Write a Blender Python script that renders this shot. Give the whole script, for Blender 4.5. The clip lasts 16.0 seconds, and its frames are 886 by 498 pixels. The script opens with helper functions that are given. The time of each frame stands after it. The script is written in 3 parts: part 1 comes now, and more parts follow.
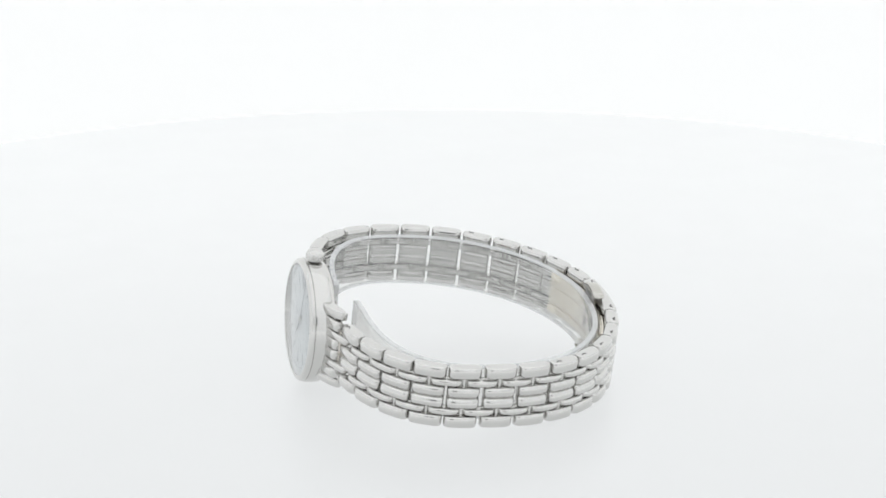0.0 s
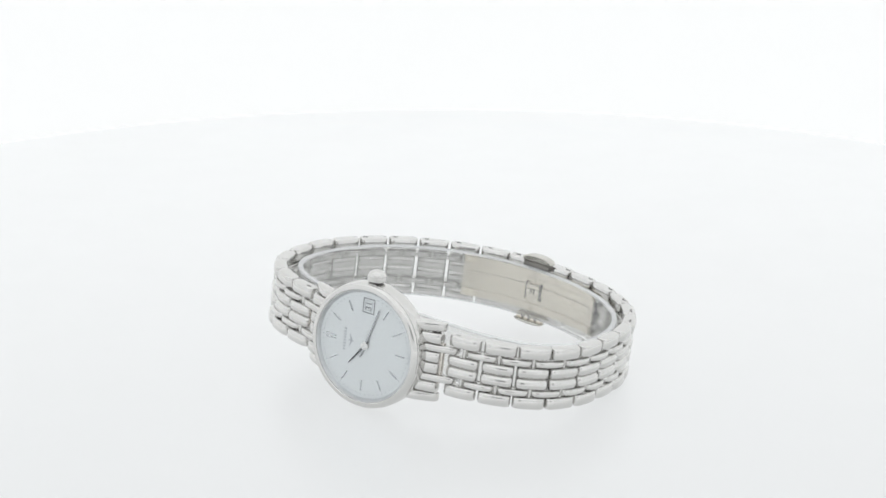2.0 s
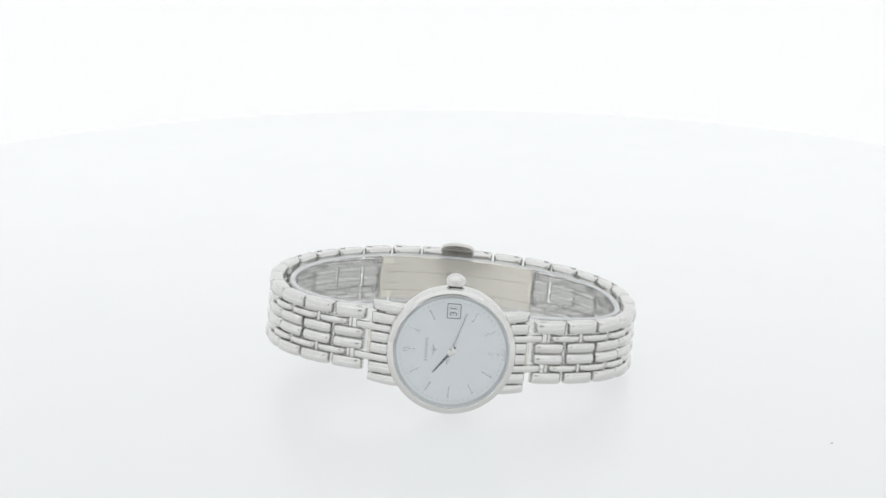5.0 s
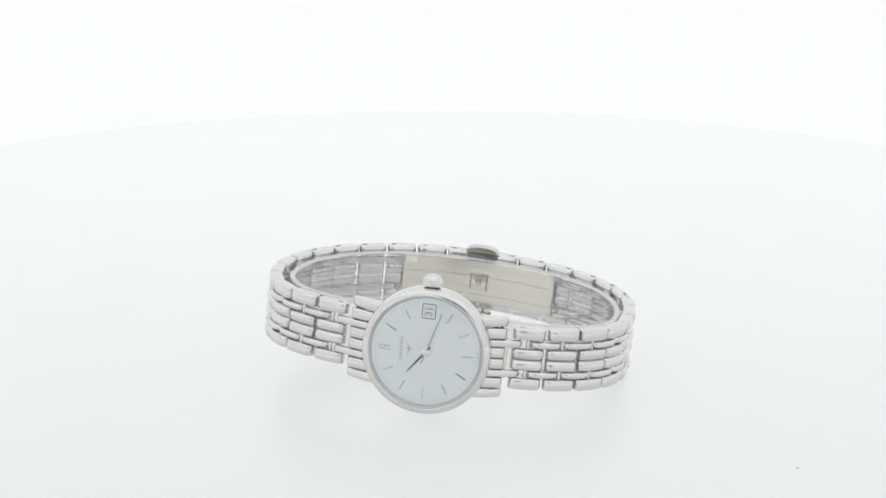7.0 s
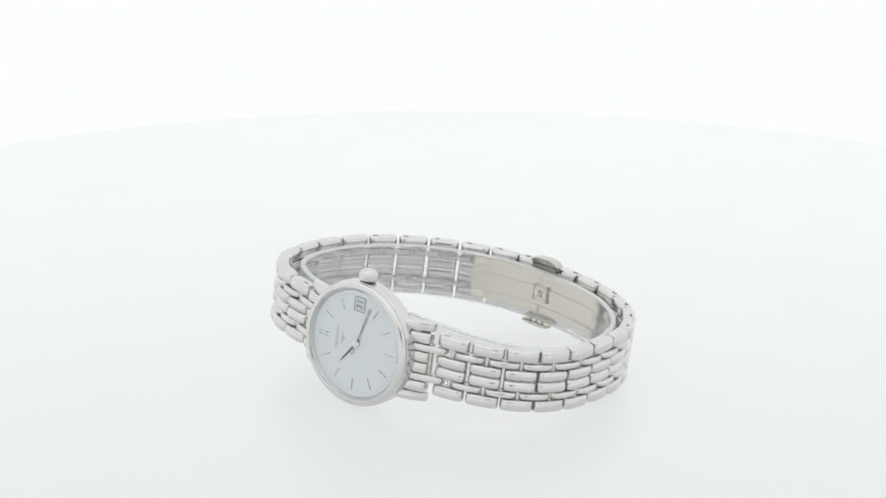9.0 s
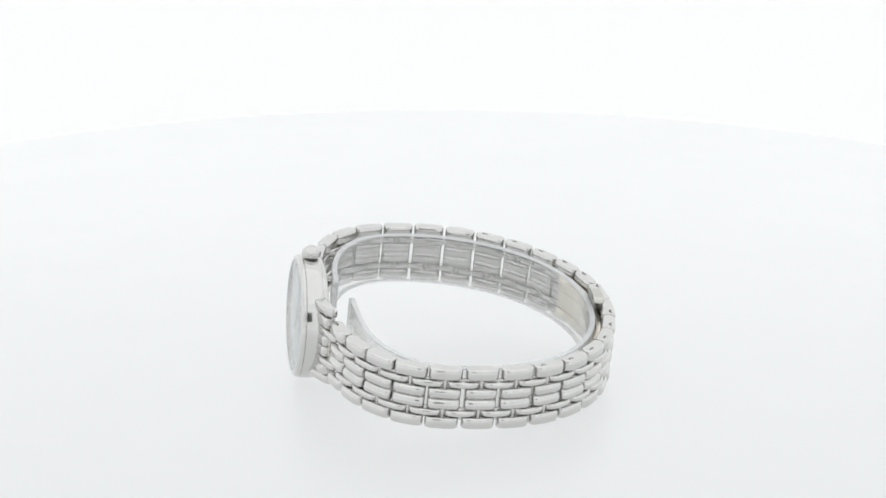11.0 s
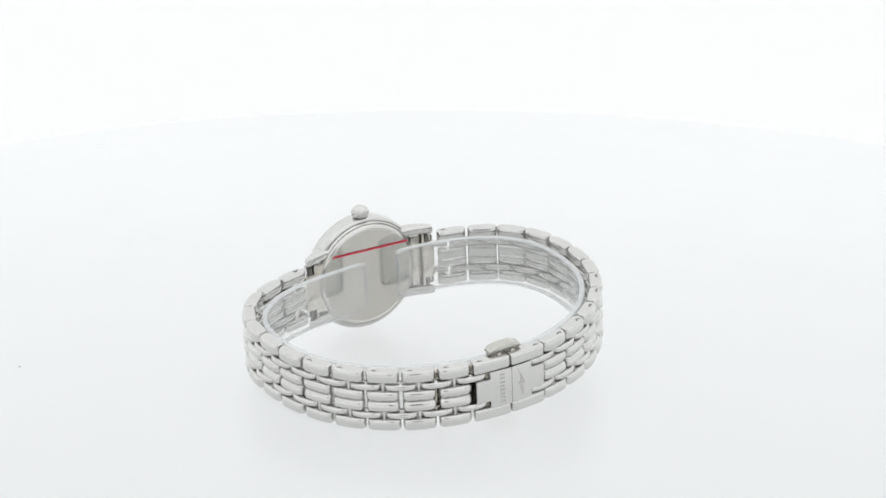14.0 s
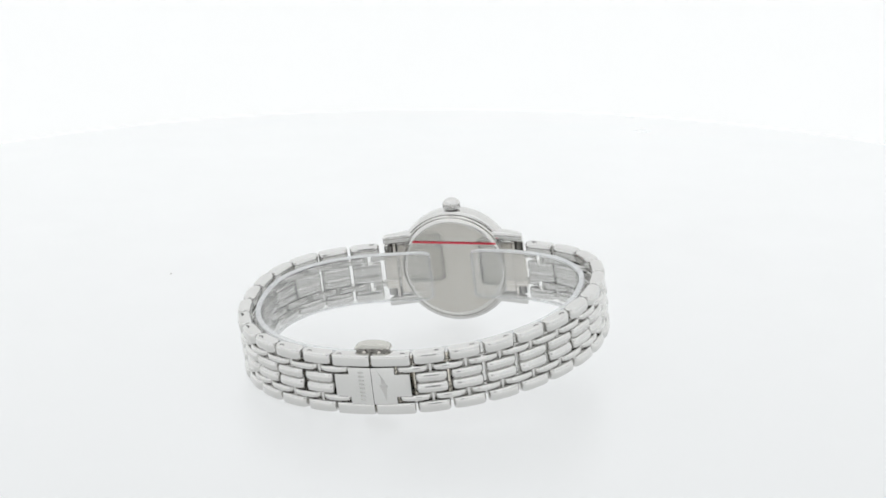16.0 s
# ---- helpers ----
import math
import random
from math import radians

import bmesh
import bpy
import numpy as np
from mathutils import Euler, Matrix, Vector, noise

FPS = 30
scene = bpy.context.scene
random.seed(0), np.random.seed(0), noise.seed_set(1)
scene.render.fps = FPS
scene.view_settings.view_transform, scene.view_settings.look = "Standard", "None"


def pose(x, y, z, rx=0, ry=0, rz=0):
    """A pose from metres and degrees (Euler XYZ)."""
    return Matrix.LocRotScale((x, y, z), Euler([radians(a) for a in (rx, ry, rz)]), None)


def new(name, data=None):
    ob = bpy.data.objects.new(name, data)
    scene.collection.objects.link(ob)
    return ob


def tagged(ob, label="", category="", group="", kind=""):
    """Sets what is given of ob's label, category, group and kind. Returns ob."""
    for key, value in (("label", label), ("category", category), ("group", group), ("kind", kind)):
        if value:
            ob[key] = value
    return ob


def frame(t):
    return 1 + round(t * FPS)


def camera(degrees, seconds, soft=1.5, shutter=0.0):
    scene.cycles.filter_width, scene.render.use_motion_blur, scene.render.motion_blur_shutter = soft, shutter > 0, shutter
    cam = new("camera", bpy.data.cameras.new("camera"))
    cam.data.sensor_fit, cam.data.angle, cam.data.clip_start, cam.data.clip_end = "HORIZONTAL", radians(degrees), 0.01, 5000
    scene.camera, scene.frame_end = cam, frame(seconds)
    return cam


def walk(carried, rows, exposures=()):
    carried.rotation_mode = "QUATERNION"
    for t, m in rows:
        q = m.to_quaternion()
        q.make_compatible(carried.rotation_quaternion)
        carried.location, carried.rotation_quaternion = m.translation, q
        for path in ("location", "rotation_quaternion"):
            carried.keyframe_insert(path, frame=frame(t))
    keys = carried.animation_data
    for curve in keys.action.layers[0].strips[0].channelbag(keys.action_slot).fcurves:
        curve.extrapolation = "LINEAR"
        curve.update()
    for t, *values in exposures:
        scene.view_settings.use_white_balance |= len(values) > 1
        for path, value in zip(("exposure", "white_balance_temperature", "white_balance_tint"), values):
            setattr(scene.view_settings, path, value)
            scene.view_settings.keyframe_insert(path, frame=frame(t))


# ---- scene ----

# ---------------------------------------------------------------- camera
LEVEL = 12.6                    # mm: rise of the watch's fitted frame above the turntable
cam = camera(21.42, 16.0, 1.65)
EYE = pose(0.00117, -0.45428, 0.15660 + LEVEL / 1000, 90 - 17.60, 0, 0)
walk(cam, [(0.0, EYE), (16.0, EYE)], [(0.0, 0.0), (16.0, 0.0)])

# ---------------------------------------------------------------- world and light
world = bpy.data.worlds.new("world")
scene.world = world
world.use_nodes = True
world.node_tree.nodes["Background"].inputs["Color"].default_value = (0.9, 0.95, 1.0, 1)
world.node_tree.nodes["Background"].inputs["Strength"].default_value = 0.1
# No lamps: these glows are put into the surfaces to light everything.
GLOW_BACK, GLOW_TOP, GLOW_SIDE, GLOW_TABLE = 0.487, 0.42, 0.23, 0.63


# ---------------------------------------------------------------- materials
def material(name, color, rough=0.5, metal=0.0, **extra):
    """A Principled material with a fine variation of colour and roughness and a faint relief."""
    m = bpy.data.materials.new(name)
    m.use_nodes = True
    nt = m.node_tree
    b = nt.nodes["Principled BSDF"]
    b.inputs["Metallic"].default_value = metal
    coord = nt.nodes.new("ShaderNodeTexCoord")
    grain = nt.nodes.new("ShaderNodeTexNoise")
    grain.inputs["Scale"].default_value = extra.get("grain", 900)
    grain.inputs["Detail"].default_value = 4
    stain = nt.nodes.new("ShaderNodeTexNoise")
    stain.inputs["Scale"].default_value = extra.get("stain", 90)
    nt.links.new(coord.outputs["Object"], grain.inputs["Vector"])
    nt.links.new(coord.outputs["Object"], stain.inputs["Vector"])
    add = nt.nodes.new("ShaderNodeMath")
    add.operation = "ADD"
    nt.links.new(grain.outputs["Fac"], add.inputs[0])
    nt.links.new(stain.outputs["Fac"], add.inputs[1])
    vary = extra.get("vary", 0.04)
    ramp = nt.nodes.new("ShaderNodeMapRange")
    ramp.inputs["From Max"].default_value = 2.0
    ramp.inputs["To Min"].default_value = 1 - vary
    ramp.inputs["To Max"].default_value = 1 + vary
    nt.links.new(add.outputs[0], ramp.inputs["Value"])
    tone = nt.nodes.new("ShaderNodeVectorMath")
    tone.operation = "SCALE"
    tone.inputs[0].default_value = color
    nt.links.new(ramp.outputs[0], tone.inputs["Scale"])
    nt.links.new(tone.outputs[0], b.inputs["Base Color"])
    gloss = nt.nodes.new("ShaderNodeMapRange")
    gloss.inputs["From Max"].default_value = 2.0
    gloss.inputs["To Min"].default_value = rough * 0.75
    gloss.inputs["To Max"].default_value = rough * 1.25
    nt.links.new(add.outputs[0], gloss.inputs["Value"])
    nt.links.new(gloss.outputs[0], b.inputs["Roughness"])
    if extra.get("bump"):
        bump = nt.nodes.new("ShaderNodeBump")
        bump.inputs["Strength"].default_value = extra["bump"]
        bump.inputs["Distance"].default_value = 0.00005
        nt.links.new(grain.outputs["Fac"], bump.inputs["Height"])
        nt.links.new(bump.outputs[0], b.inputs["Normal"])
    if extra.get("glow"):
        b.inputs["Emission Color"].default_value = extra.get("glow_color", (1, 1, 1, 1))
        b.inputs["Emission Strength"].default_value = extra["glow"]
    if extra.get("clear"):
        b.inputs["Transmission Weight"].default_value = extra["clear"]
        b.inputs["IOR"].default_value = extra.get("ior", 1.45)
    return m


def sheet(name, tint, ior, haze=0.0, rough=0.03):
    """A thin clear sheet: light passes, its face shines at a slant, and a little haze shows."""
    m = bpy.data.materials.new(name)
    m.use_nodes = True
    nt = m.node_tree
    nt.nodes.remove(nt.nodes["Principled BSDF"])
    clear, shine, milk = (nt.nodes.new("ShaderNodeBsdf" + k) for k in ("Transparent", "Glossy", "Diffuse"))
    clear.inputs["Color"].default_value = (*tint, 1)
    shine.inputs["Roughness"].default_value = rough
    milk.inputs["Color"].default_value = (0.9, 0.91, 0.92, 1)
    slant = nt.nodes.new("ShaderNodeLayerWeight")
    slant.inputs["Blend"].default_value = 0.5
    steep = nt.nodes.new("ShaderNodeMath")
    steep.operation = "POWER"
    steep.inputs[1].default_value = 5.0
    nt.links.new(slant.outputs["Facing"], steep.inputs[0])
    least = ((ior - 1) / (ior + 1)) ** 2
    fresnel = nt.nodes.new("ShaderNodeMapRange")
    fresnel.inputs["To Min"].default_value = least
    fresnel.inputs["To Max"].default_value = 0.95
    nt.links.new(steep.outputs[0], fresnel.inputs["Value"])
    cloud = nt.nodes.new("ShaderNodeTexNoise")
    cloud.inputs["Scale"].default_value = 220
    amount = nt.nodes.new("ShaderNodeMath")
    amount.operation = "MULTIPLY"
    amount.inputs[1].default_value = haze * 2
    nt.links.new(cloud.outputs["Fac"], amount.inputs[0])
    body, face = nt.nodes.new("ShaderNodeMixShader"), nt.nodes.new("ShaderNodeMixShader")
    nt.links.new(amount.outputs[0], body.inputs[0])
    nt.links.new(clear.outputs[0], body.inputs[1])
    nt.links.new(milk.outputs[0], body.inputs[2])
    nt.links.new(fresnel.outputs[0], face.inputs[0])
    nt.links.new(body.outputs[0], face.inputs[1])
    nt.links.new(shine.outputs[0], face.inputs[2])
    nt.links.new(face.outputs[0], nt.nodes["Material Output"].inputs["Surface"])
    return m


STEEL = material("polished_steel", (0.67, 0.665, 0.65), 0.10, 1.0, grain=1500, stain=160, vary=0.03, bump=0.02)
SATIN = material("satin_steel", (0.70, 0.67, 0.625), 0.2, 1.0, grain=2500, stain=200, vary=0.05, bump=0.05)
INNER = material("clasp_steel", (0.74, 0.70, 0.625), 0.15, 1.0, grain=1200, stain=120, vary=0.06, bump=0.03)
RING = material("matt_steel_ring", (0.72, 0.725, 0.73), 0.45, 1.0, grain=2500, vary=0.03)
BACK = material("case_back_steel", (0.67, 0.662, 0.64), 0.16, 1.0, grain=1500, stain=120, vary=0.06, bump=0.03)
# Near-black for shade in holes and gaps that the meshes lack.
DARK = material("painted_shade", (0.07, 0.068, 0.065), 0.4, 0.6)
# Steel darkened for the shade inside the clasp and the lug notches.
LATCH = material("shaded_steel", (0.25, 0.24, 0.225), 0.2, 1.0)
CAP = material("button_steel", (0.58, 0.57, 0.53), 0.12, 1.0)
ENGRAVED = material("engraved_steel", (0.52, 0.515, 0.50), 0.4, 1.0)
DIAL = material("white_lacquer", (0.922, 0.967, 0.975), 0.35, 0.0, grain=4000, vary=0.01)
INK = material("grey_ink", (0.12, 0.125, 0.13), 0.5)
PALE_INK = material("pale_ink", (0.42, 0.43, 0.45), 0.5)
# Hour hand's steel, with the dark it reflects put into the colour.
HAND_DARKENED = material("darkened_hand_steel", (0.16, 0.16, 0.17), 0.15, 1.0)
UNSEEN_WALL = material("unseen_grey_wall", (0.45, 0.45, 0.44), 0.9, 0.0, grain=20, stain=2, vary=0.1)
NEEDLE = material("needle_steel", (0.48, 0.48, 0.495), 0.14, 1.0)
HAND = material("hand_steel", (0.56, 0.56, 0.57), 0.14, 1.0)
CRYSTAL = sheet("sapphire_crystal", (0.985, 0.995, 0.998), 1.25)
CUFF = sheet("clear_plastic", (0.985, 0.985, 0.98), 1.25, 0.12, 0.06)
# Top edge milkier: the light it catches is put in as haze.
CUFF_RIM = sheet("whitened_plastic_edge", (0.98, 0.985, 0.985), 1.3, 0.45, 0.15)
CUFF_EDGE = sheet("frosted_plastic_edge", (0.98, 0.985, 0.985), 1.2, 0.25, 0.2)
FILM = sheet("protective_film", (0.97, 0.965, 0.955), 1.2, 0.03, 0.1)
RED = material("red_print", (0.62, 0.03, 0.06), 0.5)
# Dark base: the white is glow, so the watch's shadow stays faint.
ACRYLIC = material("glowing_acrylic", (0.12, 0.123, 0.125), 0.3, 0.0, grain=60, stain=6, vary=0.012, glow=GLOW_TABLE, glow_color=(0.975, 0.995, 1, 1))
SPECK = material("dust", (0.35, 0.33, 0.3), 0.9)
# The backdrop's even white is put in as glow.
BACKDROP = material("glowing_backdrop", (0.60, 0.61, 0.615), 0.8, 0.0, grain=30, stain=3, vary=0.01, glow=GLOW_BACK)
# Glow of the unseen tent ceiling and sides, added as fill.
CEILING = material("unseen_glow_panel", (0.85, 0.86, 0.87), 0.8, 0.0, grain=30, stain=3, vary=0.01, glow=GLOW_TOP)
SIDE = material("unseen_glow_fabric", (0.85, 0.86, 0.87), 0.8, 0.0, grain=30, stain=3, vary=0.01, glow=GLOW_SIDE)
CLOTH = material("white_fabric", (0.82, 0.82, 0.80), 0.9, 0.0, grain=40, stain=4, vary=0.03)

MM = 0.001


# ---------------------------------------------------------------- mesh helpers (millimetres)
def part(name, bm, mat, parent=None, label="", smooth=True, place=None):
    """Links a bmesh, drawn in millimetres, as one mesh object under a thing or a part."""
    bmesh.ops.recalc_face_normals(bm, faces=bm.faces)
    me = bpy.data.meshes.new(name)
    bmesh.ops.scale(bm, vec=(MM, MM, MM), verts=bm.verts)
    bm.to_mesh(me)
    bm.free()
    me.materials.append(mat)
    if smooth:
        me.polygons.foreach_set("use_smooth", [True] * len(me.polygons))
        me.set_sharp_from_angle(angle=radians(38))
    return again(name, me, parent, label, place)


def again(name, me, parent=None, label="", place=None):
    ob = new(name, me)
    ob.parent = parent
    if place is not None:
        ob.matrix_basis = place
    return tagged(ob, label)


def loft(sections, cap=True):
    """Skins closed rings of equal length; each ring is a list of points."""
    bm = bmesh.new()
    rings = [[bm.verts.new(p) for p in ring] for ring in sections]
    n = len(rings[0])
    for a, b in zip(rings, rings[1:]):
        for i in range(n):
            bm.faces.new((a[i], a[(i + 1) % n], b[(i + 1) % n], b[i]))
    if cap:
        bm.faces.new(rings[0][::-1])
        bm.faces.new(rings[-1])
    return bm


def merge(*meshes):
    bm = bmesh.new()
    for other in meshes:
        me = bpy.data.meshes.new("joint")
        other.to_mesh(me)
        other.free()
        bm.from_mesh(me)
        bpy.data.meshes.remove(me)
    return bm


def block(x0, x1, y0, y1, z0, z1, bevel=0.0, seg=2):
    bm = bmesh.new()
    bmesh.ops.create_cube(bm, size=1)
    bmesh.ops.scale(bm, vec=(x1 - x0, y1 - y0, z1 - z0), verts=bm.verts)
    bmesh.ops.translate(bm, vec=((x0 + x1) / 2, (y0 + y1) / 2, (z0 + z1) / 2), verts=bm.verts)
    if bevel:
        bmesh.ops.bevel(bm, geom=bm.edges[:], offset=bevel, segments=seg, profile=0.6, affect="EDGES")
    return bm


def revolve(profile, centre, steps=96):
    """Turns a profile of (radius, y) round the watch's face axis through centre (x, z)."""
    rings = []
    for r, y in profile:
        rings.append([(centre[0] + r * math.cos(2 * math.pi * i / steps), y, centre[1] + r * math.sin(2 * math.pi * i / steps)) for i in range(steps)])
    return loft(rings)


def prism(outline, y0, y1, bevel=0.0):
    """An outline in x and z, pulled from y0 to y1."""
    bm = loft([[(x, y0, z) for x, z in outline], [(x, y1, z) for x, z in outline]])
    if bevel:
        bmesh.ops.recalc_face_normals(bm, faces=bm.faces)
        rim = [e for e in bm.edges if not all(abs(v.co.y - y1) < 1e-6 for v in e.verts)]
        bmesh.ops.bevel(bm, geom=rim, offset=bevel, segments=2, profile=0.6, affect="EDGES")
    return bm


# ---------------------------------------------------------------- light tent
def wall(name, size, place, mat, label):
    ob = part(name, block(-size[0] / 2, size[0] / 2, -size[1] / 2, size[1] / 2, -10, 10), mat, smooth=False, place=place)
    return tagged(ob, label, name.split("_")[0], kind="structure")


# Assumed tent: its ceiling, sides and front are unseen, added for light.
wall("floor", (2000, 1900), pose(0, -0.45, -0.11), CLOTH, "white fabric floor of a light tent")
wall("ceiling", (2000, 1900), pose(0, -0.45, 1.21), CEILING, "unseen glowing white panel added above an assumed light tent")
wall("wall_north", (2000, 1320), pose(0, 0.48, 0.55, 90, 0, 0), BACKDROP, "white backdrop with its even brightness put in as glow")
# Unseen grey wall, added for the steel to reflect as dark lines.
wall("wall_south", (3000, 2000), pose(0, -2.3, 0.55, 90, 0, 0), UNSEEN_WALL, "unseen grey wall added beyond the open front, for dark reflections")
# Unseen glowing flaps, added to brighten the dial round a dark opening.
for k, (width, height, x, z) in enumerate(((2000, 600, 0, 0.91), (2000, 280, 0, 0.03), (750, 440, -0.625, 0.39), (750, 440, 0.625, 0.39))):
    wall("wall_front_%d" % (k + 1), (width, height), pose(x, -1.38, z, 90, 0, 0), SIDE, "unseen glowing front flap added to an assumed light tent")
wall("wall_west", (1320, 1900), pose(-1.01, -0.45, 0.55, 0, 90, 0), SIDE, "unseen glowing side added to an assumed light tent")
wall("wall_east", (1320, 1900), pose(1.01, -0.45, 0.55, 0, 90, 0), SIDE, "unseen glowing side added to an assumed light tent")


# ---------------------------------------------------------------- turntable
def build_turntable():
    table = tagged(new("turntable"), "round white acrylic turntable, its brightness put in as even glow", "turntable")
    rim = [(0.01, 0), (214.0, 0), (217.5, -0.7), (219.6, -2.5), (220, -4), (219.6, -7), (218, -10), (0.01, -10)]
    rings = [[(r * math.cos(i * math.pi / 96), r * math.sin(i * math.pi / 96), z) for i in range(192)] for r, z in rim]
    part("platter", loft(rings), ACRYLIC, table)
    foot = [(60, -10.0), (60, -70), (95, -92), (95, -100)]
    rings = [[(r * math.cos(i * math.pi / 32), r * math.sin(i * math.pi / 32), z) for i in range(64)] for r, z in foot]
    part("pedestal", loft(rings), CLOTH, table, "white pedestal")
    for x, y, size in ((66.5, -54.7, 0.22),):
        bm = bmesh.new()
        bmesh.ops.create_icosphere(bm, subdivisions=1, radius=size)
        bmesh.ops.scale(bm, vec=(1.3, 0.8, 0.5), verts=bm.verts)
        bmesh.ops.translate(bm, vec=(x, y, size * 0.4), verts=bm.verts)
        part("dust_speck", bm, SPECK, table, "grey speck of dust")
    return table


# ---------------------------------------------------------------- the watch's frame
# x: towards the dial's six; y: from the dial to the clasp; z: towards the crown
TILT = Matrix(((0.98135, -0.15713, -0.11071), (0.14854, 0.98550, -0.08203), (0.12199, 0.06406, 0.99046))).transposed().to_4x4()
MID = -6.05                     # z of the bracelet's centre line
LEAN = -1.0                     # degrees by which the whole watch leans over its face axis


def about_face(degrees, x=0.0, y=0.0, z=0.0):
    """A turn round the face axis through the bracelet's centre line, then a shift in millimetres."""
    return pose(x * MM, y * MM, (MID + z) * MM, 0, degrees, 0) @ pose(0, 0, -MID * MM)


BASE = Matrix.Translation((0, 0, (4.609 + LEVEL) * MM)) @ TILT @ Matrix.Translation((2.4 * MM, 0, 0)) @ about_face(LEAN)
FACE = about_face(-1.2, 0.45, -0.3, 0.2)
HUB = (0.0, MID)                # x and z of the dial's centre
watch = tagged(new("wristwatch"), "small polished steel wristwatch with white dial and link bracelet", "watch")
watch.matrix_basis = BASE


def rim_curve(a_six, a_twelve, b_front, n_front, b_back, n_six, n_twelve, start, stop=None, steps=4000):
    """The bracelet's plan from x = start on the case's side, by way of the clasp, to x = -start: (x, y) points."""
    points = []
    for i in range(steps + 1):
        q = -math.pi / 2 + 2 * math.pi * i / steps
        c, s = math.cos(q), math.sin(q)
        b, n = (b_front, n_front) if s < 0 else (b_back, n_six if c > 0 else n_twelve)
        points.append((math.copysign((a_six if c > 0 else a_twelve) * abs(c) ** (2 / n), c), math.copysign(b * abs(s) ** (2 / n), s)))
    keep = [p for p in points if not (p[1] < 0 and -(stop or start) < p[0] < start)]
    return np.array(keep)


class Way:
    """A plan curve by its length."""

    def __init__(self, points):
        self.p = points
        self.s = np.concatenate([[0], np.cumsum(np.hypot(*np.diff(points, axis=0).T))])
        self.length = self.s[-1]

    def at(self, s):
        """Point and outward normal at length s."""
        here = np.array([np.interp(s, self.s, self.p[:, k]) for k in (0, 1)])
        a, b = (np.array([np.interp(s + d, self.s, self.p[:, k]) for k in (0, 1)]) for d in (-0.6, 0.6))
        t = (b - a) / np.linalg.norm(b - a)
        return here, np.array([t[1], -t[0]])

    def chord(self, s0, s1, z=0.0, sink=0.0):
        """The pose of a rigid piece from s0 to s1: x along, y inward from the outer face."""
        a, b = self.at(s0)[0], self.at(s1)[0]
        t = (b - a) / np.linalg.norm(b - a)
        inward = np.array([-t[1], t[0]])
        o = (a + b) / 2 + inward * sink
        return Matrix(((t[0], inward[0], 0, o[0] * MM), (t[1], inward[1], 0, o[1] * MM), (0, 0, 1, z * MM), (0, 0, 0, 1)))


BAND = Way(rim_curve(38.7, 36.6, 25.9, 2.7, 35.6, 2.3, 1.92, 16.3))
CLASP = 16.2                    # length of the clasp's covers along the bracelet
RIGHT, LEFT = 12, 12            # links from the six and from the twelve to the clasp
SEAM = float(next(s for s, p in zip(BAND.s, BAND.p) if p[1] > 20 and p[0] < 2.8))
PITCH_SIX = (SEAM - CLASP / 2) / RIGHT
PITCH_TWELVE = (BAND.length - SEAM - CLASP / 2) / LEFT
PITCH = (PITCH_SIX + PITCH_TWELVE) / 2


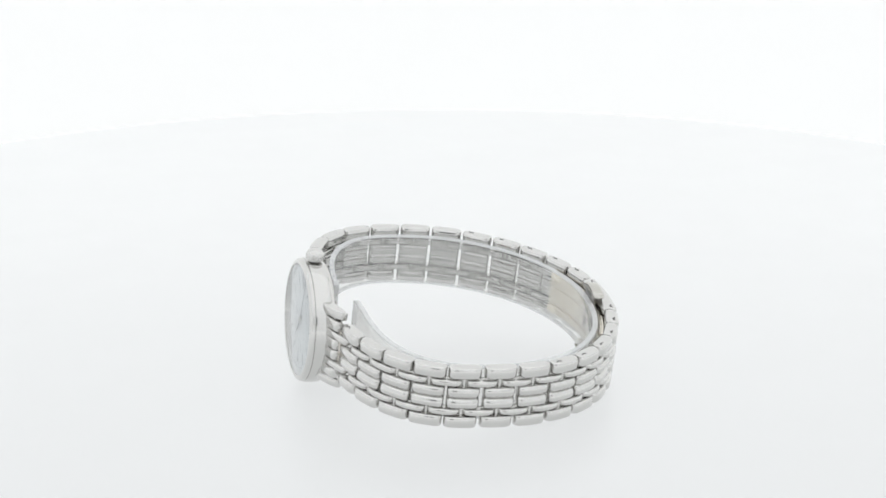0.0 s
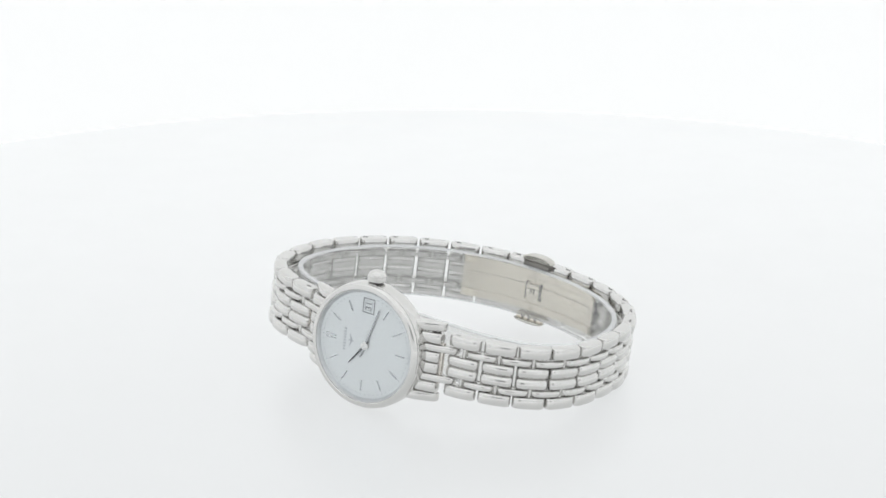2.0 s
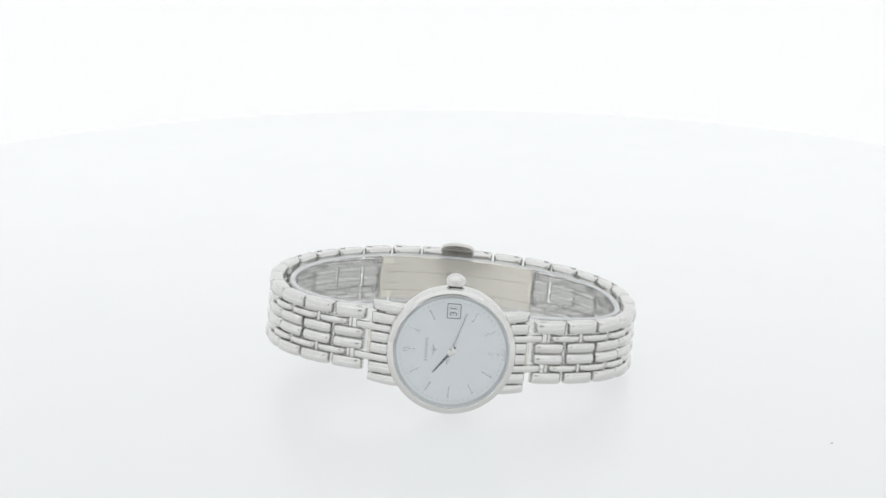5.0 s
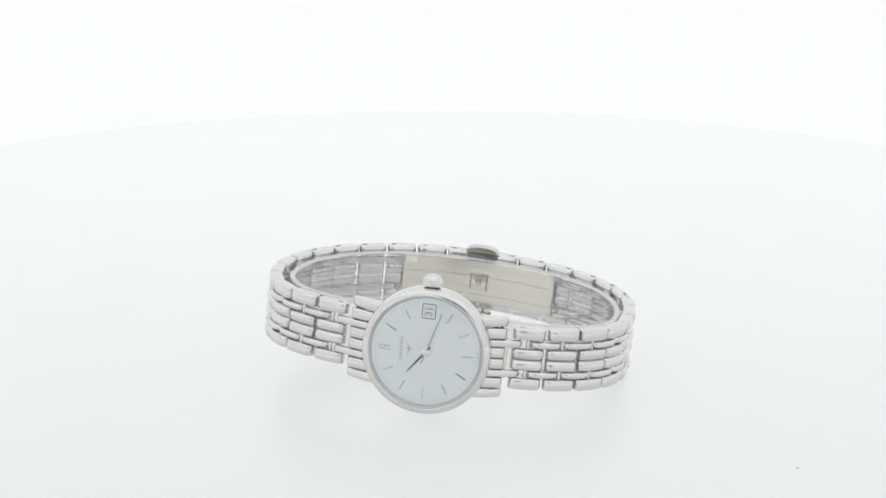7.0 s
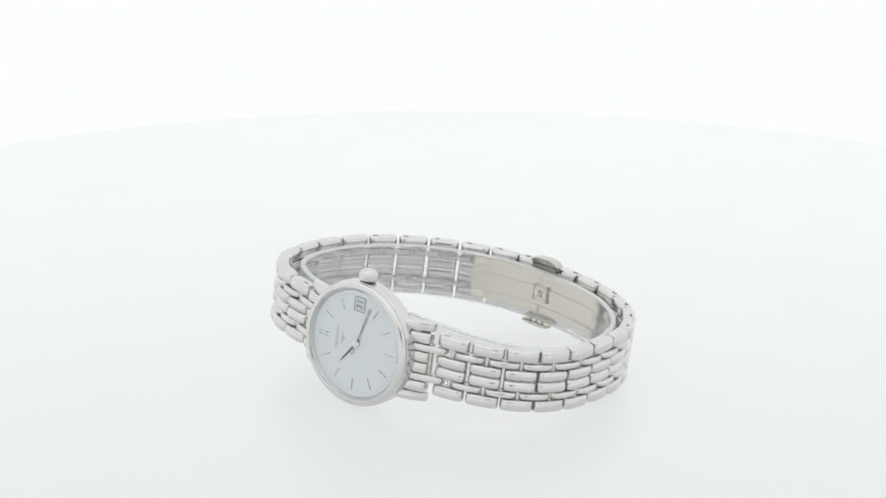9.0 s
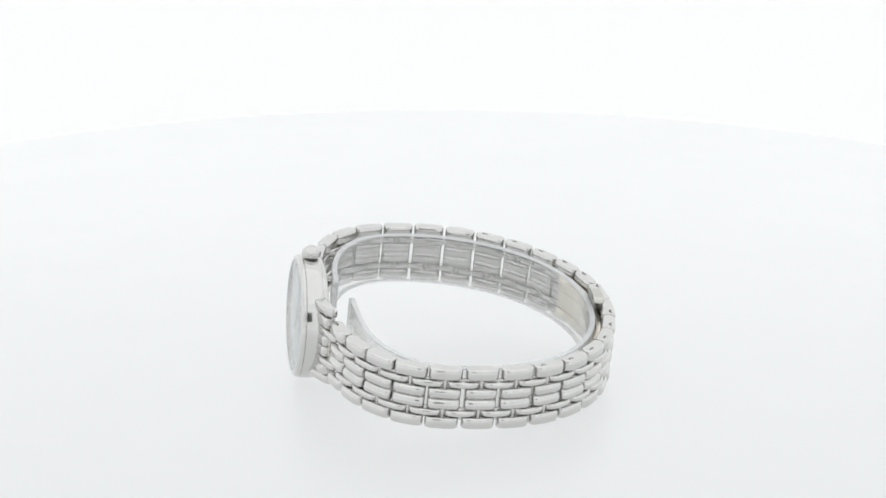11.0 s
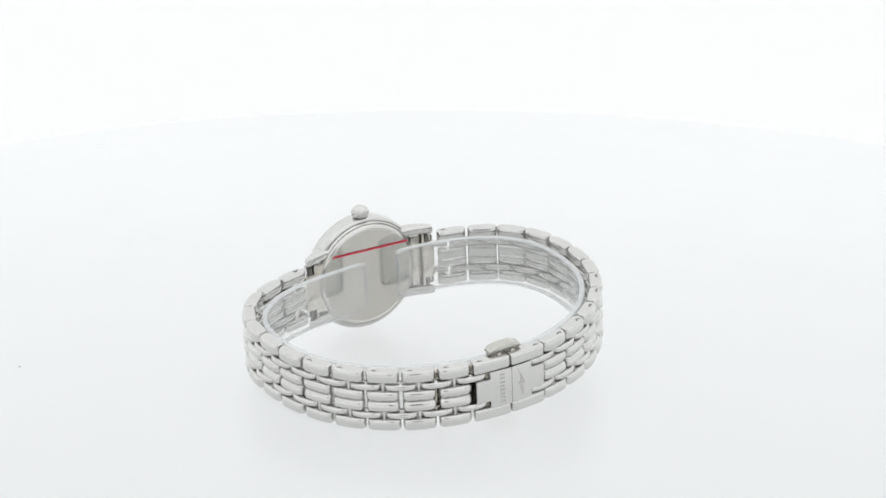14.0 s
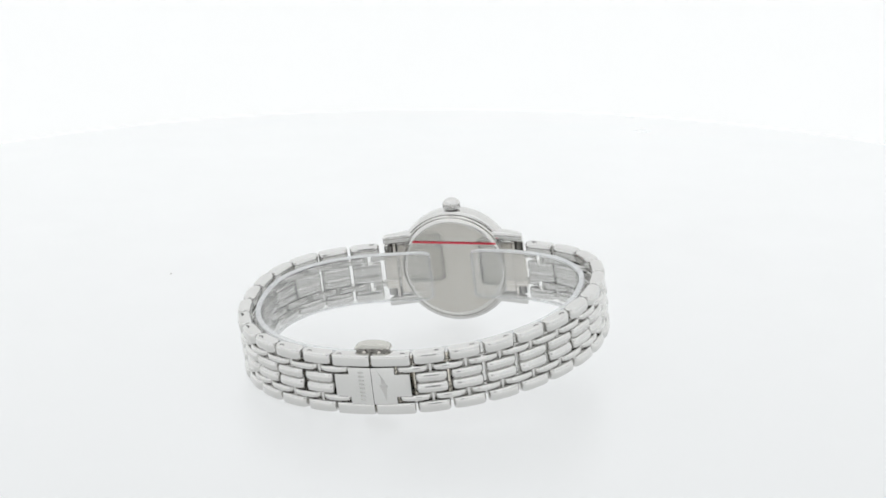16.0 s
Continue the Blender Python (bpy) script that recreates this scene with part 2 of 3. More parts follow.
# ---------------------------------------------------------------- case
def build_case():
    case = part("case", revolve([(11.2, -28.2), (11.22, -29.1), (11.32, -29.2), (11.6, -29.18), (12.05, -29.0), (12.35, -28.72), (12.45, -28.45), (12.42, -28.3), (12.3, -28.24),
                                 (12.3, -28.16), (12.5, -28.08), (12.6, -27.6), (12.62, -26.2), (12.58, -25.3), (12.45, -24.95), (12.2, -24.78), (11.95, -24.75), (11.9, -24.95), (11.6, -25.0), (0.01, -25.0)], HUB), STEEL, watch, "polished round steel case with rounded bezel", place=FACE)
    part("caseback", revolve([(11.82, -25.05), (11.8, -24.4), (11.62, -24.15), (11.42, -24.12), (11.36, -24.25), (11.3, -24.05), (10.75, -23.62), (10.6, -23.58), (10.5, -23.66), (0.01, -23.66)], HUB), BACK, case, "polished steel case back with a stepped rim")
    part("protective_film", revolve([(10.3, -23.62), (10.3, -23.55), (0.01, -23.55), (0.01, -23.62)], HUB), FILM, case, "clear film stuck on the case back").visible_shadow = False
    bm = block(-9.15, 9.15, -23.52, -23.49, -0.21, 0.21)
    bmesh.ops.rotate(bm, cent=(0, 0, 0), matrix=Matrix.Rotation(radians(-1.1), 3, "Y"), verts=bm.verts)
    bmesh.ops.translate(bm, vec=(-0.55, 0, MID + 5.9), verts=bm.verts)
    part("red_stripe", bm, RED, case, "red printed stripe on the film", smooth=False)
    # crystal
    part("crystal", revolve([(11.18, -28.6), (11.18, -29.05), (11.0, -29.14), (0.01, -29.14), (0.01, -28.6)], HUB), CRYSTAL, case, "flat clear crystal").visible_shadow = False
    # crown: a fluted drum with a pointed dome
    rings = []
    for z, r, flute in ((6.72, 0.9, 0), (6.74, 1.55, 0), (6.88, 1.78, 0.07), (7.85, 1.84, 0.07), (8.0, 1.8, 0.02), (8.25, 1.74, 0), (8.65, 1.4, 0), (8.92, 0.9, 0), (9.08, 0.4, 0), (9.1, 0.02, 0)):
        rings.append([((r + flute * (1 if i % 4 < 2 else -1)) * math.cos(i * math.pi / 48), -26.5 + (r + flute * (1 if i % 4 < 2 else -1)) * math.sin(i * math.pi / 48), z) for i in range(96)])
    part("crown", loft(rings), STEEL, watch, "fluted steel crown with pointed domed end", place=FACE)
    # Stem made near-black to stand for the shadow under the crown.
    stem = [[(r * math.cos(i * math.pi / 12), -26.5 + r * math.sin(i * math.pi / 12), z) for i in range(24)] for z, r in ((5.6, 1.35), (6.8, 1.35))]
    part("crown_stem", loft(stem), DARK, watch, "crown stem, near-black for the shadow under the crown", place=FACE)
    # lugs: short fenders that curve down behind the end links
    for side in (-1, 1):
        for up in (-1, 1):
            rings = []
            for x, front, hh, dd in ((6.5, -27.7, 0.9, 1.4), (9, -27.45, 1.0, 1.45), (10.8, -27.0, 1.02, 1.4), (12.2, -26.4, 1.02, 1.3), (13.3, -25.75, 1.0, 1.15), (14.3, -25.1, 0.97, 1.0), (14.9, -24.6, 0.93, 0.8), (15.2, -24.25, 0.88, 0.62), (15.3, -24.0, 0.72, 0.42)):
                y = front + dd
                ring = []
                for i in range(20):
                    c, q = math.cos(i * math.pi / 10), math.sin(i * math.pi / 10)
                    ring.append((side * x, y + dd * math.copysign(abs(c) ** 0.65, c), MID + up * 7.15 + hh * math.copysign(abs(q) ** 0.5, q)))
                rings.append(ring)
            part("lug", loft(rings), STEEL, watch)
    return case


# ---------------------------------------------------------------- dial and hands
def clock(hour, r, across=0.0):
    """A place on the dial: x and z at that hour and radius, and the same shifted across the radius."""
    q = hour * math.pi / 6
    d, n = (-math.cos(q), math.sin(q)), (math.sin(q), math.cos(q))
    return HUB[0] + d[0] * r + n[0] * across, HUB[1] + d[1] * r + n[1] * across


def baton(hour, r0, r1, w0, w1, y, thick, shift=0.0):
    """A bar with a roof-shaped face, its ridge along the middle."""
    bm = bmesh.new()
    ends = [[clock(hour, r, shift - w), clock(hour, r, shift + w), clock(hour, r, shift)] for r, w in ((r0, w0), (r1, w1))]
    rings = []
    for a, b, m in ends:
        rings.append([bm.verts.new(p) for p in ((a[0], y, a[1]), (a[0], y - thick * 0.6, a[1]), (m[0], y - thick, m[1]), (b[0], y - thick * 0.6, b[1]), (b[0], y, b[1]))])
    for k in range(5):
        bm.faces.new((rings[0][k], rings[0][(k + 1) % 5], rings[1][(k + 1) % 5], rings[1][k]))
    bm.faces.new(rings[0][::-1])
    bm.faces.new(rings[1])
    return bm


def build_dial():
    dial = part("dial", revolve([(11.18, -27.9), (11.18, -28.25), (0.01, -28.25), (0.01, -27.9)], HUB), DIAL, watch, "plain white lacquered dial", place=FACE)
    part("flange", revolve([(11.19, -28.26), (11.19, -28.95), (11.1, -28.95), (10.95, -28.8), (10.62, -28.27)], HUB), RING, dial, "bright steel ring round the dial")
    for hour in range(1, 13):
        if hour == 3:
            continue
        if hour == 12:
            for shift in (-0.3, 0.3):
                part("hour_marker", baton(12, 6.9, 9.35, 0.14, 0.14, -28.254, 0.14, shift), HAND, dial, "", False)
        else:
            part("hour_marker", baton(hour, 7.1, 9.35, 0.15, 0.15, -28.254, 0.14), HAND, dial, "", False)
    dots = []
    for minute in range(60):
        if minute not in (14, 15, 16):
            x, z = clock(minute / 5, 9.95)
            r = 0.125
            dots.append(prism([(x + r * math.cos(i * math.pi / 3), z + r * math.sin(i * math.pi / 3)) for i in range(6)], -28.26, -28.30))
    tagged(part("minute_track", merge(*dots), PALE_INK, dial, "ring of grey minute dots", False), kind="stuff")
    # date window: a printed frame, a pale card and the number
    def frame_ring(cx, cz, w, h, line):
        bars = [block(cx - w, cx + w, -28.31, -28.26, cz + s * h - line, cz + s * h + line) for s in (-1, 1)]
        bars += [block(cx + s * w - line, cx + s * w + line, -28.31, -28.26, cz - h + line, cz + h - line) for s in (-1, 1)]
        return merge(*bars)
    dx, dz = clock(3, 8.1)
    part("date_frame", frame_ring(dx, dz, 1.28, 1.42, 0.08), INK, dial, "thin steel frame of the date window", False)
    part("date_edge", frame_ring(dx, dz, 0.85, 0.9, 0.04), PALE_INK, dial, "", False)
    words = bpy.data.curves.new("date_number", "FONT")
    words.body, words.size, words.align_x, words.align_y, words.extrude = "31", 1.95 * MM, "CENTER", "CENTER", 0.006 * MM
    number = new("date_number", words)
    number.data.materials.append(INK)
    number.parent = dial
    number.matrix_basis = Matrix.Translation((dx * MM, -28.30 * MM, dz * MM)) @ Matrix(((0, -1, 0, 0), (0, 0, -1, 0), (1, 0, 0, 0), (0, 0, 0, 1)))
    # maker's name and emblem as plain shapes
    for k in range(8):
        x, z = -4.85, MID - 1.9 + k * 0.6
        part("name_bar", block(x - 0.3, x + 0.3, -28.30, -28.26, z - 0.16, z + 0.16), PALE_INK, dial, "", False)
    part("emblem", merge(*[prism([(-3.75 + 0.0, MID + 0.2 + s * 1.55), (-3.1, MID + 0.2 + s * 0.15), (-3.5, MID + 0.2 + s * 0.15)], -28.26, -28.30) for s in (-1, 1)],
                         block(-3.9, -2.75, -28.30, -28.26, MID + 0.08, MID + 0.32)), PALE_INK, dial, "grey winged emblem", False)
    for k in range(6):
        z = MID - 1.05 + k * 0.36
        part("origin_bar", block(10.2, 10.45, -28.30, -28.26, z - 0.1, z + 0.1), PALE_INK, dial, "", False)
    # hands at eighteen past ten
    part("hour_hand", merge(baton(10.26, -1.3, 0.2, 0.16, 0.3, -28.42, 0.1), baton(10.26, 0.2, 5.5, 0.24, 0.1, -28.42, 0.1)), HAND_DARKENED, watch, "tapered steel hour hand, its dark reflection put into the colour", False, FACE)
    part("minute_hand", merge(baton(3.6, -2.6, 0.2, 0.14, 0.16, -28.54, 0.08), baton(3.6, 0.2, 8.3, 0.2, 0.1, -28.54, 0.08)), NEEDLE, watch, "slender steel minute hand", False, FACE)
    part("hand_boss", revolve([(0.85, -28.25), (0.85, -28.62), (0.7, -28.7), (0.3, -28.72), (0.28, -28.66), (0.01, -28.66)], HUB, 24), STEEL, watch, "polished boss of the hands", place=FACE)
    return dial


# ---------------------------------------------------------------- bracelet links
def drop(d, r):
    """How far a rounding of radius r falls back at distance d from its end."""
    return 0.0 if d >= r else r - math.sqrt(max(0.0, r * r - (r - d) ** 2))


def link(length, height, depth, crown=0.12, hump=0.08, end=0.9, edge=0.3, humps=1, back=0.5):
    """A solid link: x along, y inward from its outer face, z across. Rounded ends, cushioned face; humps: ridges across."""
    half = length / 2
    us = [1, 0.985, 0.95, 0.88, 0.72, 0.4, 0.0]
    us = [-u * half for u in us] + [u * half for u in us[-2::-1]]
    fs = [0.0, 0.03, 0.1, 0.25, 0.5, 0.75, 0.9, 0.97, 1.0]
    rings = []
    for u in us:
        e = half - abs(u)
        front = crown * (u / half) ** 2 + drop(e, end)
        rear = depth - drop(e, back)
        pinch = drop(e, 0.18)
        ring = []
        for k in range(humps):
            for f in fs if k == 0 else fs[1:]:
                hh = height / humps
                z = -height / 2 + hh * (k + f)
                d = min(f, 1 - f) * hh
                inner = humps > 1 and ((k == 0 and f > 0.5) or (k > 0 and f < 0.5))
                y = front + drop(d, edge) + hump * (2 * f - 1) ** 2 + (0.12 * (drop(d, edge) > 0) if inner else 0)
                ring.append((u, min(y, rear - 0.2), z * (1 - 2 * pinch / height)))
        for k in range(humps - 1, -1, -1):
            for f in (0.97, 0.85, 0.5, 0.15, 0.03):
                hh = height / humps
                y = rear - drop(min(f, 1 - f) * hh, 0.4) - 0.15 * (2 * f - 1) ** 2
                ring.append((u, max(y, min(front + 0.3, rear - 0.1)), (-height / 2 + hh * (k + f)) * (1 - 2 * pinch / height)))
        rings.append([(x * (1 - 0.10 * max(0.0, y) / depth), y, z) for x, y, z in ring])
    return loft(rings)


def build_bracelet():
    def shapes(pitch):
        return [part(*args).data for args in (
            ("outer_link", link(pitch - 0.42, 2.3, 2.9, 0.22, 0.16, 1.35, 0.42, 1, 0.95), STEEL, watch),
            ("thin_link", link(pitch - 0.3, 1.36, 2.75, 0.4, 0.14, 1.7, 0.45, 1, 1.25), STEEL, watch),
            ("centre_link", link(pitch - 0.5, 4.42, 2.6, 0.2, 0.26, 1.2, 0.6, 2), STEEL, watch))]
    by_side = {-1: shapes(PITCH_SIX), 1: shapes(PITCH_TWELVE)}
    # Dark patch laid on a link for the shade in its pin hole.
    hole = part("pin_hole", link(0.95, 0.04, 0.5, 0, 0, 0.22, 0.01), DARK, watch).data
    rod_rings = [[(0.42 * math.cos(i * math.pi / 5), 1.5 + 0.42 * math.sin(i * math.pi / 5), z) for i in range(10)] for z in (-5.6, 5.6)]
    rod = part("link_pin", loft(rod_rings), STEEL, watch).data
    for ob in [o for o in watch.children if o.name.split(".")[0] in ("outer_link", "thin_link", "centre_link", "pin_hole", "link_pin")]:
        bpy.data.objects.remove(ob)
    first_left = SEAM + CLASP / 2
    spans = [(k * PITCH_SIX, (k + 1) * PITCH_SIX, k, RIGHT - 1 - k, -1) for k in range(RIGHT)]
    spans += [(first_left + k * PITCH_TWELVE, first_left + (k + 1) * PITCH_TWELVE, LEFT - 1 - k, k, 1) for k in range(LEFT)]
    rng = random.Random(4)
    for s0, s1, from_lug, from_clasp, away in spans:
        outer, _, centre = by_side[away]
        jig = [pose(rng.uniform(-3e-5, 3e-5), rng.uniform(-6e-5, 6e-5), rng.uniform(-4e-5, 4e-5), rng.uniform(-0.8, 0.8), 0, rng.uniform(-1, 1)) for _ in range(3)]
        for k, up in enumerate((1, -1)):
            ob = again("outer_link", outer, watch, "", BAND.chord(s0, s1, MID + 0.08 + up * 5.06) @ jig[k])
            if from_lug == 0 or from_clasp < 5:
                again("pin_hole", hole, ob, "dark patch laid on for the shade in a pin hole", pose(away * 1.6 * MM, 1.15 * MM, up * 1.15 * MM))
        again("centre_link", centre, watch, "", BAND.chord(s0, s1, MID) @ jig[2])
        again("link_pin", rod, watch, "", BAND.chord(s0, s1, MID))
    joints = [(k * PITCH_SIX, -1) for k in range(1, RIGHT + 1)] + [(first_left + k * PITCH_TWELVE, 1) for k in range(LEFT)]
    for s, away in joints:
        thin = by_side[away][1]
        for up in (1, -1):
            again("thin_link", thin, watch, "", BAND.chord(s - PITCH / 2, s + PITCH / 2, MID + up * 3.02, 0.1) @ pose(0, 0, rng.uniform(-3e-5, 3e-5), rng.uniform(-1.5, 1.5), 0, rng.uniform(-1, 1)))
    # end links between the lugs
    for side in (-1, 1):
        end_link = part("end_link", block(min(side * 12.9, side * 15.7), max(side * 12.9, side * 15.7), -24.4, -23.4, MID - 4.1, MID + 4.1, 0.25), SATIN, watch, "solid end link between the lugs")
        # Spring bar in steel darkened for the shade of its notch.
        rod_ends = [[(side * 14.25 + r * math.cos(i * math.pi / 8), -24.15 + r * math.sin(i * math.pi / 8), MID + z) for i in range(16)] for z, r in ((-6.6, 0.3), (-5.6, 0.3), (-5.5, 0.5), (5.5, 0.5), (5.6, 0.3), (6.6, 0.3))]
        part("spring_bar", loft(rod_ends), LATCH, end_link, "spring bar between lug and end link, in shade-darkened steel")
        for up in (1, -1):
            # Near-black block painted for the shade in the notch behind the bars.
            part("recess", block(min(side * 12.7, side * 15.1), max(side * 12.7, side * 15.1), -24.75, -24.35, MID + up * 5.05 - 0.95, MID + up * 5.05 + 0.95, 0.05), DARK, end_link, "near-black block standing for the shade round the spring bar")
            part("prong", block(min(side * 12.9, side * 13.5), max(side * 12.9, side * 13.5), -24.5, -23.7, MID + up * 5.0 - 1.1, MID + up * 5.0 + 1.1, 0.12), SATIN, end_link)
        part("stem", block(min(side * 10.6, side * 12.6), max(side * 10.6, side * 12.6), -24.8, -24.45, MID - 5.5, MID + 5.5, 0.12), SATIN, end_link)
        for z, height, reach in ((4.95, 2.1, 15.3), (3.02, 1.42, 18.3), (1.12, 2.1, 15.3), (-1.12, 2.1, 15.3), (-3.02, 1.42, 18.3), (-4.95, 2.1, 15.3)):
            rings = []
            xs = [8.0, 10, 12, 13.5, 14.2, reach - 0.7, reach - 0.35, reach - 0.1, reach] if reach < 17 else [8.0, 10, 12, 13.5, 14.8, 16.0, 17.0, 17.7, reach - 0.25, reach]
            for x in xs:
                front = -26.95 + 0.2 * (x - 10) + 0.019 * (x - 10) ** 2 + drop(reach - x, 0.4)
                hh = height / 2 + 0.02 - drop(reach - x, 0.25)
                ring = []
                for i in range(16):
                    c, s = math.cos(i * math.pi / 8), math.sin(i * math.pi / 8)
                    ring.append((side * x, front + 0.75 - 0.75 * math.copysign(abs(c) ** 0.6, c) * (1 if c > 0 else 0.9), MID + z + hh * math.copysign(abs(s) ** 0.62, s)))
                rings.append(ring)
            part("bar", loft(rings), STEEL, end_link)


# ---------------------------------------------------------------- clasp
def strip(way, s0, s1, y0, y1, z0, z1, steps=14, bevel=0.12):
    """A strip bent along a way, y0 to y1 inward from it."""
    rings = []
    for i in range(steps + 1):
        p, n = way.at(s0 + (s1 - s0) * i / steps)
        ring = []
        for y, z in ((y0, z0 + bevel), (y0, z1 - bevel), (y0 + bevel, z1), (y1 - bevel, z1), (y1, z1 - bevel), (y1, z0 + bevel), (y1 - bevel, z0), (y0 + bevel, z0)):
            ring.append((p[0] - n[0] * y, p[1] - n[1] * y, z))
        rings.append(ring)
    return loft(rings)


def build_clasp():
    seam = SEAM
    clasp = part("clasp", strip(BAND, seam - 6.5, seam + 6.5, 1.6, 2.9, MID - 4.2, MID + 4.2), INNER, watch, "folding steel butterfly clasp, closed")
    for side in (-1, 1):
        s0, s1 = (seam - CLASP / 2, seam) if side < 0 else (seam, seam + CLASP / 2)
        place = BAND.chord(s0, s1, MID)
        n = CLASP / 4 - 0.04
        outline = [(-side * n, -3.84), (-side * n, 3.84), (side * 0.6, 3.84), (side * 0.6, 2.3), (side * (n - 0.45), 2.3), (side * (n - 0.45), -2.3), (side * 0.6, -2.3), (side * 0.6, -3.84)]
        part("clasp_cover", prism(outline, 0.0, 1.7, 0.12), STEEL, clasp, "polished clasp cover with engraving", place=place)
        for up in (1, -1):
            part("cover_edge", link(CLASP / 2 - 0.1, 2.3, 2.9, 0.12, 0.04, 0.7, 0.3), STEEL, clasp, place=BAND.chord(s0, s1, MID + 0.08 + up * 5.04))
        if side < 0:
            for k in range(8):
                z = -2.9 + k * 0.82
                part("engraved_bar", block(1.35, 2.5, -0.012, 0.05, z - 0.2, z + 0.2), ENGRAVED, clasp, smooth=False, place=place)
        else:
            feathers = []
            for up in (1, -1):
                for k in range(4):
                    root, tip = (-1.25 - 0.32 * k, up * 0.35), (-2.75 + 0.28 * k if up > 0 else -1.6 - 0.1 * k, up * (3.3 - 0.62 * k))
                    feathers.append(prism([(root[0] - 0.1, root[1]), (root[0] + 0.1, root[1]), (tip[0] + 0.05, tip[1]), (tip[0] - 0.05, tip[1])], -0.012, 0.05))
            part("engraved_emblem", merge(*feathers, block(-2.6, -1.0, -0.012, 0.05, -0.28, 0.28)), ENGRAVED, clasp, "engraved winged emblem", smooth=False, place=place)
        # The same dark patch stands for shade in the cover's pin hole.
        again("pin_hole", bpy.data.meshes["pin_hole"], clasp, "dark patch laid on for the shade in a pin hole", BAND.chord(s0, s1, MID + 5.12 + 1.15) @ pose(side * 2.4 * MM, 1.1 * MM, 0))
    # push buttons on both edges
    middle = BAND.chord(seam - 4, seam + 4, MID)
    for up in (1, -1):
        outline = []
        rise, y0, y1 = (1.4, 2.1, 4.3) if up > 0 else (0.7, 3.0, 4.7)
        for i in range(25):
            q = math.pi * i / 24
            outline.append((3.55 * math.cos(q), up * (6.6 + rise * math.sin(q) ** 0.7)))
        bm = prism(outline, y0, y1, 0.0)
        bmesh.ops.recalc_face_normals(bm, faces=bm.faces)
        bmesh.ops.bevel(bm, geom=[e for e in bm.edges if abs(e.verts[0].co.y - e.verts[1].co.y) < 1e-6], offset=0.35, segments=3, profile=0.6, affect="EDGES")
        part("push_button", bm, CAP, clasp, "domed oval push button", place=middle)
        # Upper latch takes the darkened steel for the shade below its button.
        part("latch", block(-3.2, 3.2, 2.3 if up > 0 else 3.2, 4.1, up * 6.0 - 0.85, up * 6.0 + 0.75, 0.15), LATCH if up > 0 else INNER, clasp, "steel latch under the button, the upper one darkened for shade", place=middle)
        for k in range(3 if up < 0 else 0):
            x = -1.6 + k * 1.6
            part("latch_tooth", block(x - 0.28, x + 0.28, 4.05, 4.2, up * 6.0 - 0.5, up * 6.0 + 0.5, 0.05), LATCH, clasp, place=middle)
    for x in (-1.5, 1.5):
        stud = [[(x + r * math.cos(i * math.pi / 8), y, 6.1 + r * math.sin(i * math.pi / 8)) for i in range(16)] for y, r in ((2.2, 0.45), (1.95, 0.42), (1.9, 0.3))]
        part("stud", loft(stud), SATIN, clasp, "small round steel stud", place=middle)
    # folding blades with a raised rail along each edge
    for s0, s1 in ((seam - 18.5, seam - 0.06), (seam + 0.06, seam + 18.5)):
        blade = part("blade", strip(BAND, s0, s1, 3.1, 3.7, MID - 4.6, MID + 4.6, 20), INNER, clasp, "curved polished folding blade")
        for up in (1, -1):
            part("rail", strip(BAND, s0 + 0.4, s1 - 0.2, 3.68, 4.0, MID + up * 3.7 - 0.85, MID + up * 3.7 + 0.85, 20), INNER, clasp)
        part("rib", strip(BAND, s0 + 1.0, s1 - 1.2, 3.68, 3.9, MID - 1.2, MID + 1.2, 20), INNER, clasp)
    part("hinge_bed", block(-1.7, 1.7, 3.3, 4.06, -1.75, 1.75, 0.1), INNER, clasp, "flat bed of the hinge", place=middle)
    # Dark bars laid proud of the bed for the shade in its slits.
    for x in (-1.75, 1.75):
        part("hinge_slit_shade", block(x - 0.16, x + 0.16, 3.4, 4.1, -1.9, 1.9, 0.05), LATCH, clasp, "dark bar standing for the shade in a slit beside the hinge", place=middle)
    part("hinge", block(-1.6, 1.6, 3.6, 4.2, -0.55, 0.55, 0.12), SATIN, clasp, "small hinge bar", place=middle)
    for x in (-0.38, 0.38):
        part("hinge_pin", block(x - 0.17, x + 0.17, 4.0, 4.3, -0.6, 0.6, 0.06), LATCH, clasp, "dark hinge pin", place=middle)
    return clasp


